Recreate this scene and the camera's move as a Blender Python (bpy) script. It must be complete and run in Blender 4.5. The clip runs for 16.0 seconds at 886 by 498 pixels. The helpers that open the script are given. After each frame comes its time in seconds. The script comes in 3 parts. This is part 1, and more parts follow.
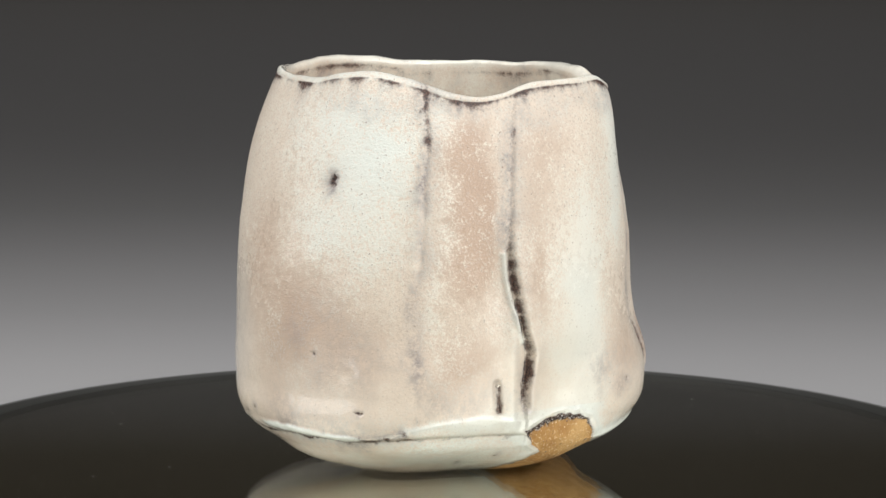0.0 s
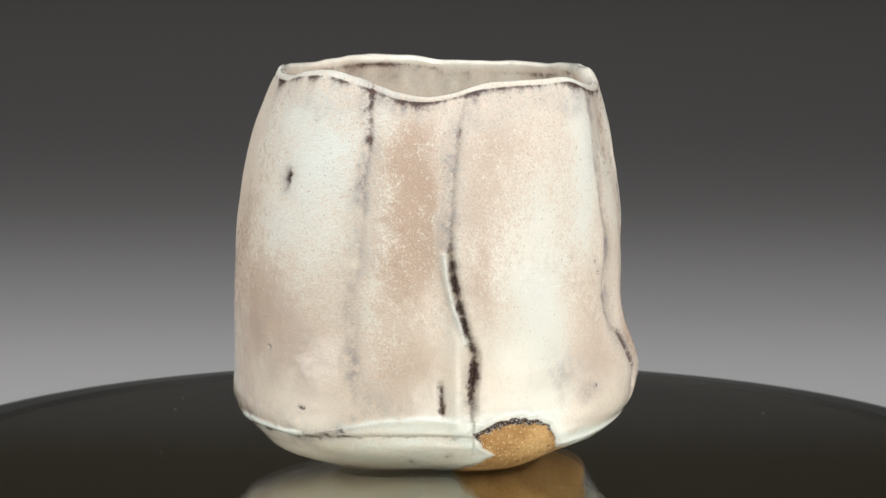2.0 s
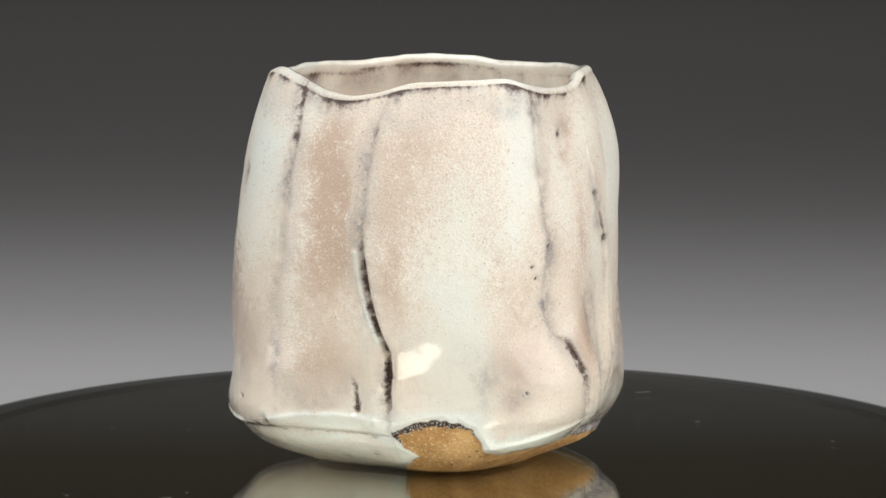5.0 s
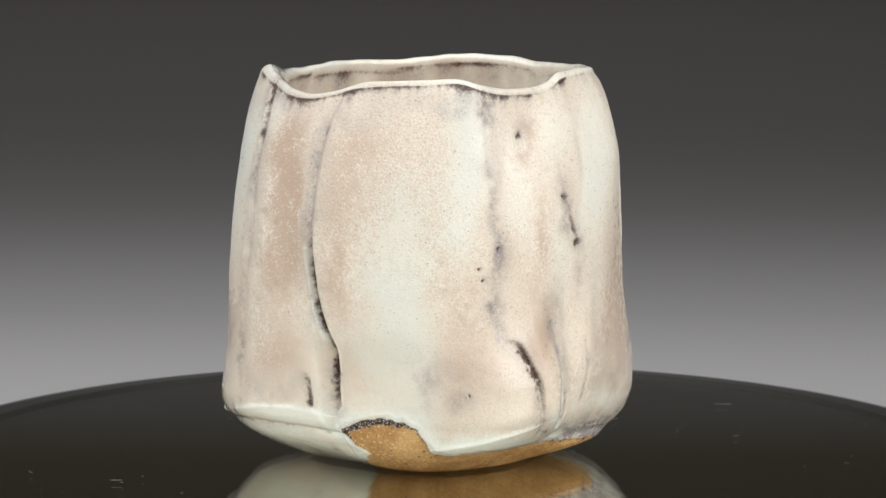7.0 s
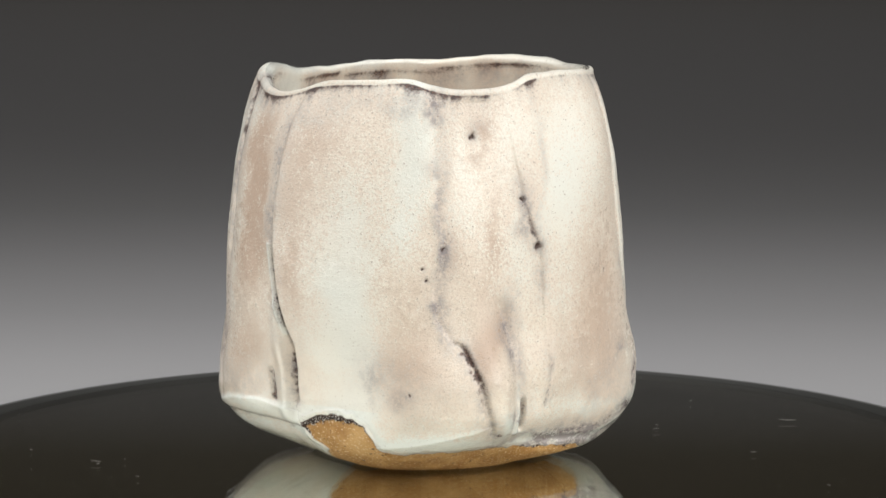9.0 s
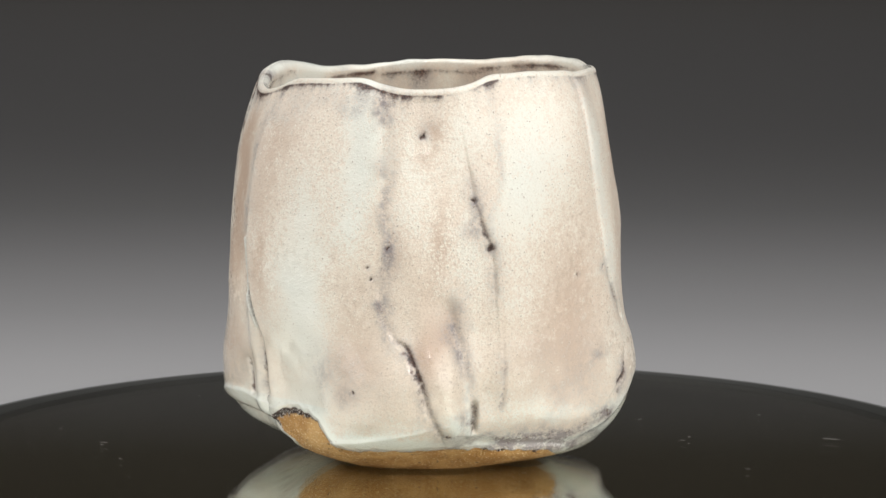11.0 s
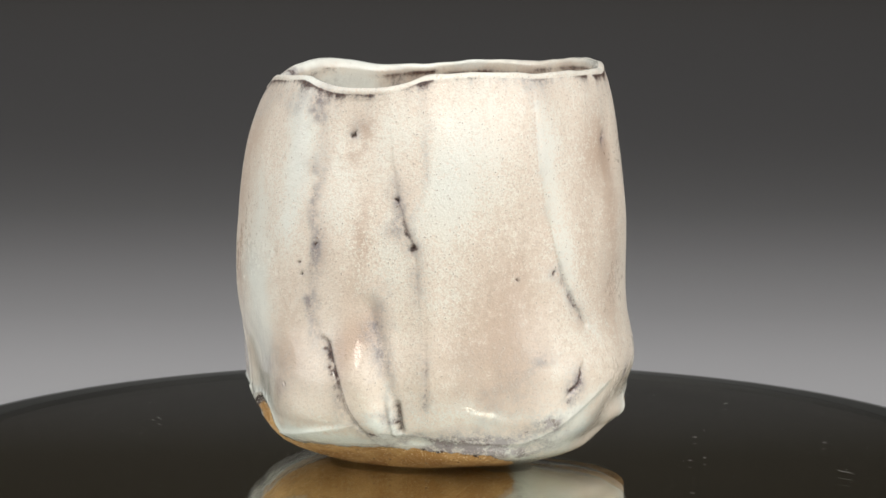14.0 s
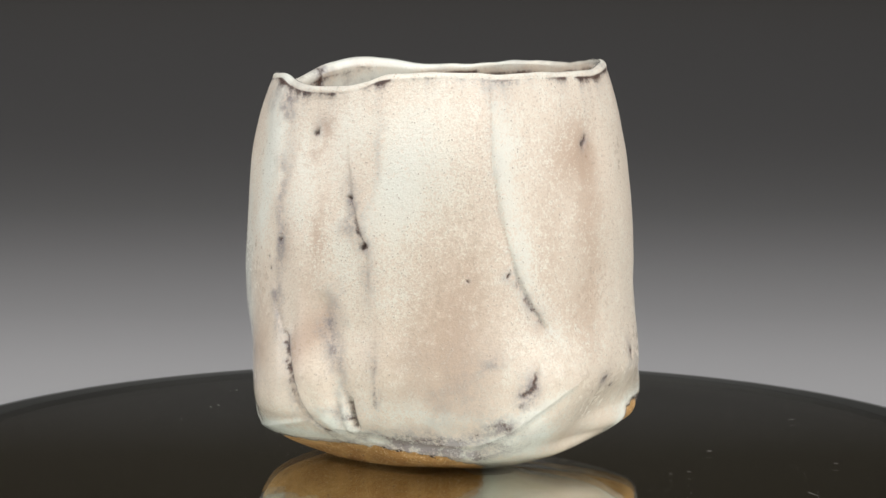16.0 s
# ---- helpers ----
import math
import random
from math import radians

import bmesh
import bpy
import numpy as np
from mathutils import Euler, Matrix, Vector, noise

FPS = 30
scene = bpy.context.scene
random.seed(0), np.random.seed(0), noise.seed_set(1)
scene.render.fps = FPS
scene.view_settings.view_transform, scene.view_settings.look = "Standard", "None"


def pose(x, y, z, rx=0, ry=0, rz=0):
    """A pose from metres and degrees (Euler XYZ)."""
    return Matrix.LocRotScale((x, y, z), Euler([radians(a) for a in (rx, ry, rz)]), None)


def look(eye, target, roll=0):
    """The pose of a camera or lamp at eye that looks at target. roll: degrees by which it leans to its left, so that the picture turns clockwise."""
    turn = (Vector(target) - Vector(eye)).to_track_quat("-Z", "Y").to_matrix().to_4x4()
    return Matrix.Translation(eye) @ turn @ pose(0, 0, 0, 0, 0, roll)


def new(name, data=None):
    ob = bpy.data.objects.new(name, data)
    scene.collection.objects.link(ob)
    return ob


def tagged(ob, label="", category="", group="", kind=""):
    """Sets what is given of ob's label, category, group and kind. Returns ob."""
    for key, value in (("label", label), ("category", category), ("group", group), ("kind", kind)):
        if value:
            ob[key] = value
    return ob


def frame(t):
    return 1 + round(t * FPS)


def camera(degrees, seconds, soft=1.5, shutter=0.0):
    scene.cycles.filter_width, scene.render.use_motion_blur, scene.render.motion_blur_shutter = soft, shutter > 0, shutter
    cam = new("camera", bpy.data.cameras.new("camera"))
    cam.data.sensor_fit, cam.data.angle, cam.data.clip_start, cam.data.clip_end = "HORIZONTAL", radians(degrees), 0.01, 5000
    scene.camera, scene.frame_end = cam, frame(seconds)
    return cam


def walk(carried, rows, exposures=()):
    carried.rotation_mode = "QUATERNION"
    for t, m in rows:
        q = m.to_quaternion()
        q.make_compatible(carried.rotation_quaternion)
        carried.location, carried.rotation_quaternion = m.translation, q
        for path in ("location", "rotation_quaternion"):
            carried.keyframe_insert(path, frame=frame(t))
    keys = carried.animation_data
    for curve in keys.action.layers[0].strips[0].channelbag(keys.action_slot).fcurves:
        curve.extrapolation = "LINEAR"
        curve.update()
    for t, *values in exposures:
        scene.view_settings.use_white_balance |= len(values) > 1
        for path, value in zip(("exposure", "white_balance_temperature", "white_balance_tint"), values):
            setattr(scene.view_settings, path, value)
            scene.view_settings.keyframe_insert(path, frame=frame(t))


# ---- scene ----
TURN = 7.951          # degrees that the turntable turns in a second, clockwise from above

# the camera stands still, a little above the rim of the bowl
cam = camera(19.41, 16.0)
cam.data.dof.use_dof, cam.data.dof.focus_distance, cam.data.dof.aperture_fstop = True, 0.66, 60
EYE = pose(0, -0.6991, 0.1378, 83.26, 0, 0) @ pose(0, 0, 0, 0, 0, 0.13)
walk(cam, [(0, EYE), (16, EYE)], exposures=[(0, 0.0), (16, 0.0)])

# ---- light: softboxes round the table in a dim studio ----
world = bpy.data.worlds.new("studio")
world.use_nodes = True
world.node_tree.nodes["Background"].inputs["Color"].default_value = (0.55, 0.57, 0.6, 1)
world.node_tree.nodes["Background"].inputs["Strength"].default_value = 0.25
scene.world = world


def softbox(name, eye, target, size_x, size_y, watts, colour):
    data = bpy.data.lights.new(name, "AREA")
    data.shape, data.size, data.size_y, data.energy, data.color = "RECTANGLE", size_x, size_y, watts, colour
    lamp = new(name, data)
    lamp.matrix_world = look(eye, target)
    return lamp


softbox("lamp_front", (0.10, -1.25, 0.80), (0, 0, 0.06), 0.24, 0.2, 6.6, (1.0, 0.95, 0.88))
softbox("softbox_left", (-0.95, -0.25, 0.50), (0, 0, 0.05), 0.9, 1.0, 7.6, (1.0, 0.98, 0.96))
softbox("softbox_right", (0.85, -0.65, 0.50), (0, 0, 0.05), 0.9, 1.0, 10.4, (1.0, 0.98, 0.96))
softbox("softbox_top", (0.0, -0.15, 1.0), (0, 0, 0), 0.8, 0.6, 5.4, (0.94, 0.97, 1.0))


# ---- materials ----
class Net:
    """A small helper that wires shader nodes."""

    def __init__(self, name):
        self.mat = bpy.data.materials.new(name)
        self.mat.use_nodes = True
        self.tree = self.mat.node_tree
        self.bsdf = self.tree.nodes["Principled BSDF"]

    def node(self, kind, **inputs):
        n = self.tree.nodes.new(kind)
        for key, value in inputs.items():
            self.put(n.inputs[key.replace("_", " ")], value)
        return n

    def put(self, socket, value):
        if isinstance(value, bpy.types.NodeSocket):
            self.tree.links.new(value, socket)
        else:
            socket.default_value = value

    def set(self, **inputs):
        for key, value in inputs.items():
            self.put(self.bsdf.inputs[key.replace("_", " ")], value)

    def coords(self):
        return self.node("ShaderNodeTexCoord").outputs["Object"]

    def noise(self, scale, detail=4.0, rough=0.55, vector=None):
        n = self.node("ShaderNodeTexNoise", Scale=scale, Detail=detail, Roughness=rough)
        self.put(n.inputs["Vector"], vector if vector else self.coords())
        return n.outputs["Fac"]

    def ramp(self, fac, *stops):
        n = self.node("ShaderNodeValToRGB", Fac=fac)
        n.color_ramp.interpolation = "EASE" if len(stops) == 2 else "B_SPLINE"
        els = n.color_ramp.elements
        while len(els) < len(stops):
            els.new(0.5)
        for el, (at, c) in zip(els, stops):
            el.position = at
            el.color = (c, c, c, 1) if isinstance(c, (int, float)) else (*c, 1)
        return n.outputs["Color"]

    def mix(self, fac, a, b):
        n = self.tree.nodes.new("ShaderNodeMix")
        n.data_type = "RGBA"
        for socket, value in ((n.inputs[0], fac), (n.inputs[6], a), (n.inputs[7], b)):
            if isinstance(value, tuple) and len(value) == 3:
                value = (*value, 1)
            self.put(socket, value)
        return n.outputs[2]

    def math(self, op, a, b=0.0, clamp=False):
        n = self.tree.nodes.new("ShaderNodeMath")
        n.operation, n.use_clamp = op, clamp
        self.put(n.inputs[0], a), self.put(n.inputs[1], b)
        return n.outputs[0]

    def mask(self, name):
        n = self.tree.nodes.new("ShaderNodeAttribute")
        n.attribute_name = name
        return n.outputs["Fac"]

    def bump(self, height, strength, distance):
        n = self.node("ShaderNodeBump", Height=height, Strength=strength, Distance=distance)
        self.set(Normal=n.outputs["Normal"])


def make_glaze():
    m = Net("shino_glaze")
    long = m.node("ShaderNodeVectorMath", Vector=m.coords())
    long.operation = "MULTIPLY"
    long.inputs[1].default_value = (1, 1, 0.28)
    streak = m.noise(110, 4, 0.6, long.outputs[0])
    cloud, mottle, speck, grit = m.noise(45, 3), m.noise(420, 3, 0.7), m.noise(1500, 3, 0.75), m.noise(2600, 2)
    crystal = m.math("ADD", m.math("MULTIPLY", m.mask("satin"), 0.75), 0.25)
    # thick white glaze over thin warm glaze, broken up in crystals
    amount = m.math("ADD", m.mask("pale"), m.math("MULTIPLY", m.math("SUBTRACT", cloud, 0.5), 0.7))
    amount = m.math("ADD", amount, m.math("MULTIPLY", m.math("SUBTRACT", streak, 0.5), 0.9))
    grain = m.math("ADD", m.math("MULTIPLY", m.math("SUBTRACT", mottle, 0.5), 2.2), m.math("MULTIPLY", m.math("SUBTRACT", speck, 0.5), 5.0))
    amount = m.math("ADD", amount, m.math("MULTIPLY", grain, crystal))
    white = m.ramp(amount, (0.02, 0.0), (0.92, 1.0))
    warm = m.mix(m.ramp(m.mask("warm"), (0.0, 0.0), (1.0, 1.0)), (0.765, 0.67, 0.56), (0.55, 0.41, 0.31))
    warm = m.mix(m.math("MULTIPLY", m.ramp(speck, (0.50, 0.0), (0.70, 0.6)), crystal), warm, (0.50, 0.38, 0.30))
    thick = m.mix(m.math("ADD", m.mask("cool"), m.math("SUBTRACT", cloud, 0.5), clamp=True), (0.82, 0.77, 0.665), (0.795, 0.83, 0.77))
    colour = m.mix(white, warm, thick)
    # lilac-grey haze where the iron shows faintly, and painted shade in the valley
    haze = m.math("MULTIPLY", m.mask("haze"), m.ramp(m.math("ADD", m.math("MULTIPLY", mottle, 0.6), m.math("MULTIPLY", speck, 0.4)), (0.36, 0.25), (0.62, 1.0)), clamp=True)
    colour = m.mix(haze, colour, (0.285, 0.258, 0.255))
    fleck = m.ramp(m.noise(1700, 3, 0.7), (0.50, 0.0), (0.66, 0.6))
    fleck = m.math("MULTIPLY", m.math("MULTIPLY", fleck, crystal), m.ramp(m.mask("pale"), (0.35, 1.0), (1.0, 0.25)))
    colour = m.mix(fleck, colour, (0.50, 0.39, 0.31))
    dots = m.math("MULTIPLY", m.ramp(m.noise(1500, 1), (0.70, 0.0), (0.74, 0.75)), crystal)
    colour = m.mix(dots, colour, (0.30, 0.20, 0.14))
    # burnt iron in cracks and along the rim
    iron = m.math("ADD", m.math("MULTIPLY", m.mask("iron"), 0.72), m.math("MULTIPLY", m.math("SUBTRACT", speck, 0.5), 1.1))
    dark = m.math("MULTIPLY", m.ramp(iron, (0.12, 0.0), (0.95, 0.97)), m.ramp(m.mask("iron"), (0.04, 0.0), (0.25, 1.0)))
    colour = m.mix(dark, colour, m.mix(m.ramp(grit, (0.35, 0.0), (0.7, 1.0)), (0.022, 0.017, 0.019), (0.16, 0.085, 0.06)))
    m.set(Base_Color=colour, IOR=1.5)
    m.set(Roughness=m.ramp(m.math("ADD", m.math("MULTIPLY", mottle, 0.6), m.math("MULTIPLY", m.mask("satin"), 0.5)), (0.25, 0.07), (0.85, 0.36)))
    m.set(Coat_Weight=m.math("SUBTRACT", 0.75, m.math("MULTIPLY", m.mask("satin"), 0.75), clamp=True), Coat_Roughness=0.035)
    relief = m.math("ADD", m.math("MULTIPLY", m.math("ADD", speck, m.math("MULTIPLY", mottle, 0.4)), crystal), m.math("MULTIPLY", m.noise(160, 2), 0.8))
    m.bump(relief, 0.4, 0.0008)
    return m.mat


def make_clay():
    m = Net("bare_stoneware")
    coarse, fine, grog = m.noise(130, 4), m.noise(900, 4, 0.7), m.noise(1700, 2)
    colour = m.mix(m.ramp(coarse, (0.35, 0.0), (0.65, 1.0)), (0.42, 0.22, 0.065), (0.62, 0.38, 0.15))
    colour = m.mix(m.ramp(grog, (0.60, 0.0), (0.68, 1.0)), colour, (0.80, 0.62, 0.38))
    burnt = m.math("ADD", m.mask("iron"), m.math("MULTIPLY", m.math("SUBTRACT", fine, 0.5), 0.9))
    colour = m.mix(m.ramp(burnt, (0.4, 0.0), (0.7, 1.0)), colour, (0.035, 0.018, 0.012))
    pits = m.ramp(m.noise(620, 2), (0.66, 0.0), (0.72, 0.85))
    colour = m.mix(pits, colour, (0.10, 0.05, 0.025))
    frost = m.math("MULTIPLY", m.ramp(m.noise(2100, 1), (0.56, 0.0), (0.62, 0.8)), m.ramp(m.mask("iron"), (0.25, 0.0), (0.7, 1.0)))
    colour = m.mix(frost, colour, (0.62, 0.60, 0.58))
    m.set(Base_Color=colour, Roughness=m.ramp(grog, (0.4, 0.75), (0.7, 0.4)))
    m.bump(m.math("ADD", fine, coarse), 0.6, 0.0012)
    return m.mat


def make_mirror_glass(name, dark, light):
    m = Net(name)
    smear = m.noise(18, 5)
    m.set(Base_Color=m.mix(smear, dark, light), Metallic=1.0)
    m.set(Roughness=m.ramp(smear, (0.3, 0.015), (0.7, 0.045)))
    return m.mat


def make_clear_glass():
    """The clear front of the glass: it mirrors at a slant and lets the rest through."""
    m = Net("clear_plate_glass")
    smear = m.noise(18, 5)
    gloss = m.node("ShaderNodeBsdfGlossy", Color=(1, 1, 1, 1), Roughness=m.ramp(smear, (0.4, 0.012), (0.8, 0.035)))
    clear = m.node("ShaderNodeBsdfTransparent", Color=(0.97, 0.98, 0.965, 1))
    both = m.tree.nodes.new("ShaderNodeMixShader")
    slant = m.node("ShaderNodeLayerWeight", Blend=0.5).outputs["Facing"]
    m.put(both.inputs[0], m.math("ADD", 0.03, m.math("MULTIPLY", m.math("POWER", slant, 5.0), 0.72)))
    m.put(both.inputs[1], clear.outputs[0]), m.put(both.inputs[2], gloss.outputs[0])
    m.put(m.tree.nodes["Material Output"].inputs["Surface"], both.outputs[0])
    return m.mat


def make_backdrop():
    m = Net("falloff_paper")
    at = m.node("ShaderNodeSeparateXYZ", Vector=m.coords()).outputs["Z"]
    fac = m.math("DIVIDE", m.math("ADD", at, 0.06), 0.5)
    # light falloff painted by height; browner higher up to tint the disc's reflection
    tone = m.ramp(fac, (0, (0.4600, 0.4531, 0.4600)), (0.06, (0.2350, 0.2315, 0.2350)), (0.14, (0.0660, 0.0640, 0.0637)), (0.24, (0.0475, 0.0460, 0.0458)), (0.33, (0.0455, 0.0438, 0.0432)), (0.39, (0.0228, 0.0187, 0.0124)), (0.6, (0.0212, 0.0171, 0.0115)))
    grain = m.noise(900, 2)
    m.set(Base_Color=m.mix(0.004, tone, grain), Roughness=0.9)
    m.set(Specular_IOR_Level=0.1)
    return m.mat


def make_plain(name, colour, rough, metal=0.0):
    m = Net(name)
    grain = m.noise(120, 4)
    dim = tuple(c * 0.8 for c in colour)
    m.set(Base_Color=m.mix(grain, dim, colour), Roughness=rough, Metallic=metal)
    return m.mat


GLAZE, CLAY, PAPER = make_glaze(), make_clay(), make_backdrop()
BRONZE_MIRROR = make_mirror_glass("bronze_mirror", (0.78, 0.77, 0.70), (0.82, 0.81, 0.74))
PLATE_GLASS = make_clear_glass()
BLACK_PAINT = make_plain("black_paint", (0.02, 0.019, 0.017), 0.7)
EDGE_GLASS = make_mirror_glass("green_glass_edge", (0.42, 0.47, 0.40), (0.48, 0.53, 0.45))
DUST, METAL, DARK_WALL = make_plain("dust", (0.34, 0.33, 0.31), 0.8), make_plain("dark_metal", (0.08, 0.08, 0.08), 0.4, 0.8), make_plain("dark_wall", (0.16, 0.16, 0.16), 0.9)


def part(name, bm, material, parent=None, label="", smooth=True):
    """Links a bmesh as one mesh object, under parent if there is one."""
    data = bpy.data.meshes.new(name)
    bm.normal_update()
    bm.to_mesh(data)
    bm.free()
    data.materials.append(material)
    if smooth:
        data.polygons.foreach_set("use_smooth", [True] * len(data.polygons))
    ob = new(name, data)
    ob.parent = parent
    return tagged(ob, label)


def lathe(profile, count):
    """A bmesh turned round z from (radius, height) pairs; a radius of 0 is a pole."""
    bm = bmesh.new()
    rings = []
    for r, z in profile:
        n = 1 if r == 0 else count
        rings.append([bm.verts.new((r * math.cos(2 * math.pi * i / count), r * math.sin(2 * math.pi * i / count), z)) for i in range(n)])
    for a, b in zip(rings, rings[1:]):
        for i in range(count):
            j = (i + 1) % count
            vs = [a[i % len(a)], a[j % len(a)], b[j % len(b)], b[i % len(b)]]
            vs = list(dict.fromkeys(vs))
            if len(vs) > 2:
                bm.faces.new(vs)
    bmesh.ops.recalc_face_normals(bm, faces=bm.faces)
    return bm


# ---- the setting: a paper sweep in a dark studio ----
def make_sweep():
    """Paper with painted light falloff, lying under the turntable and sweeping up behind it."""
    line = [(-0.35, -0.06), (0.0, -0.06), (0.30, -0.06)]
    line += [(0.30 + 0.45 * math.sin(a), 0.39 - 0.45 * math.cos(a)) for a in np.radians(np.arange(4, 87, 4))]
    line += [(0.752, 0.6), (0.755, 1.5)]
    bm = bmesh.new()
    rows = [[bm.verts.new((x, y, z)) for x in (-1.2, 0, 1.2)] for y, z in line]
    for a, b in zip(rows, rows[1:]):
        for i in range(2):
            bm.faces.new((a[i], a[i + 1], b[i + 1], b[i]))
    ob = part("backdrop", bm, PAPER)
    ob.modifiers.new("paper", "SOLIDIFY").thickness = 0.0008
    return tagged(ob, "grey studio backdrop paper with light falloff painted in, dark above and pale below", "backdrop", kind="structure")


make_sweep()


def box_mesh(x0, x1, y0, y1, z0, z1):
    bm = bmesh.new()
    bmesh.ops.create_cube(bm, size=1)
    for v in bm.verts:
        v.co = ((x0, x1)[v.co.x > 0], (y0, y1)[v.co.y > 0], (z0, z1)[v.co.z > 0])
    return bm


tagged(part("floor", box_mesh(-2, 2, -2, 2, -0.14, -0.062), DARK_WALL, smooth=False), "dark plain studio table and floor", "floor", kind="structure")


tagged(part("wall_back", box_mesh(-2, 2, 2, 2.1, -0.062, 2.2), DARK_WALL, smooth=False), "plain dark studio wall", "wall", kind="structure")
tagged(part("wall_front", box_mesh(-2, 2, -2.1, -2, -0.062, 2.2), DARK_WALL, smooth=False), "plain dark studio wall", "wall", kind="structure")
tagged(part("wall_left", box_mesh(-2.1, -2, -2.1, 2.1, -0.062, 2.2), DARK_WALL, smooth=False), "plain dark studio wall", "wall", kind="structure")
tagged(part("wall_right", box_mesh(2, 2.1, -2.1, 2.1, -0.062, 2.2), DARK_WALL, smooth=False), "plain dark studio wall", "wall", kind="structure")
tagged(part("ceiling", box_mesh(-2.1, 2.1, -2.1, 2.1, 2.2, 2.3), DARK_WALL, smooth=False), "plain dark studio ceiling", "ceiling", kind="structure")


# ---- the turntable ----
def spin(thing):
    """Turns a thing with the turntable for the whole clip."""
    walk(thing, [(t, pose(0, 0, 0, 0, 0, -TURN * t)) for t in range(17)])


turntable = new("turntable")
tagged(turntable, "round black glass turntable with a polished edge", "turntable")
R = 0.1534
part("glass_disc", lathe([(0, 0), (0.05, 0), (0.1, 0), (R - 0.014, 0)], 256), PLATE_GLASS, turntable, "clear polished face of the glass disc", smooth=False)
part("mirror_backing", lathe([(0, -0.0009), (0.05, -0.0009), (R - 0.0142, -0.0009), (R - 0.0142, -0.006), (0.05, -0.006), (0, -0.006)], 256),
     BRONZE_MIRROR, turntable, "dark bronze mirror silvering under the glass", smooth=False)
# added ring, not a real part: keeps lamp streaks out of the bevel
part("streak_blocker", lathe([(R - 0.01405, -0.00005), (R - 0.0141, -0.0001), (R - 0.0141, -0.0058), (R - 0.01405, -0.0059)], 256), BLACK_PAINT, turntable, "added matt black ring that blocks lamp streaks at the mirror's edge")
part("bevelled_edge", lathe([(R - 0.014, -0.00001), (R - 0.0135, -0.00003), (R - 0.0125, -0.00009), (R - 0.009, -0.00034), (R - 0.005, -0.00062), (R - 0.002, -0.00083), (R - 0.0009, -0.0013), (R - 0.0002, -0.0019),
                             (R, -0.003), (R - 0.0006, -0.005), (R - 0.002, -0.006), (R - 0.014, -0.006)], 256), EDGE_GLASS, turntable, "grey-green polished bevel of the glass")
part("turntable_base", lathe([(0, -0.0062), (0.08, -0.0062), (0.082, -0.008), (0.082, -0.058), (0.08, -0.06), (0, -0.06)], 96), METAL, turntable)


# ---- the bowl ----
def lattice_noise(p, scale, seed):
    """Smooth value noise between -1 and 1 at the points p, in cells of the given size."""
    table = np.random.default_rng(seed).uniform(-1, 1, (64, 64, 64))
    q = p / scale
    cell = np.floor(q).astype(int)
    u = q - cell
    u = u * u * (3 - 2 * u)
    total = np.zeros(len(p))
    for dx in (0, 1):
        for dy in (0, 1):
            for dz in (0, 1):
                w = np.where(dx, u[:, 0], 1 - u[:, 0]) * np.where(dy, u[:, 1], 1 - u[:, 1]) * np.where(dz, u[:, 2], 1 - u[:, 2])
                total += w * table[(cell[:, 0] + dx) % 64, (cell[:, 1] + dy) % 64, (cell[:, 2] + dz) % 64]
    return total


def smooth_curve(at, xs, ys):
    """A smooth curve through (xs, ys), read at the places at. ys may be rows of a table."""
    xs, ys = np.asarray(xs, float), np.asarray(ys, float)
    slope = np.gradient(ys, xs, axis=0)
    i = np.clip(np.searchsorted(xs, at) - 1, 0, len(xs) - 2)
    h = (xs[i + 1] - xs[i])
    u = np.clip((at - xs[i]) / h, 0, 1)
    if ys.ndim > 1:
        h, u = h[:, None], u[:, None]
    return ((2 * u ** 3 - 3 * u ** 2 + 1) * ys[i] + (u ** 3 - 2 * u ** 2 + u) * h * slope[i]
            + (3 * u ** 2 - 2 * u ** 3) * ys[i + 1] + (u ** 3 - u ** 2) * h * slope[i + 1])


# round sections of the wall at several heights (metres): mean radius, then cosine and sine of 1 to 5 times the angle (0.1 mm)
SECTIONS = {
    0: (148.9, 200, -112.5, -112.7, 119.6, 21.2, -71.2, -7.2, -8.3, 5.9, 19.1),
    0.004: (365.8, 46.5, -42.8, -66.8, 53.1, 5.7, -39.2, -13.1, 8.5, -4.9, 10.6),
    0.009: (486.5, -28.9, -25.5, -27.1, 0.7, 4.1, -11.7, -7.3, -11.4, -2.8, -8.7),
    0.015: (528.6, -32.8, -32.5, -5.8, 3.5, 6.5, 2.4, 0.1, -21.2, 3.2, -13.8),
    0.024: (540.6, -23.4, -26.2, -7.1, 6.1, 10.2, -3.1, 11.1, -15.2, 0.5, -13.3),
    0.04: (531.2, -29.6, -37.6, -3.6, 2.1, -1.4, 2.9, 0.3, -7.8, 1.1, -6),
    0.065: (521, -26.3, -37.5, -4.9, -0.6, -1.4, 4.3, 0.4, -4, -0.4, -5.8),
    0.088: (490, -19.1, -35.3, -5.4, -1, 0.3, 5.2, -3.1, -2.8, -5.1, -5),
    0.104: (446, -14, -30.4, -6.1, -6.6, 7.7, 0.7, 0.7, -7.8, -4.4, -3.9),
}
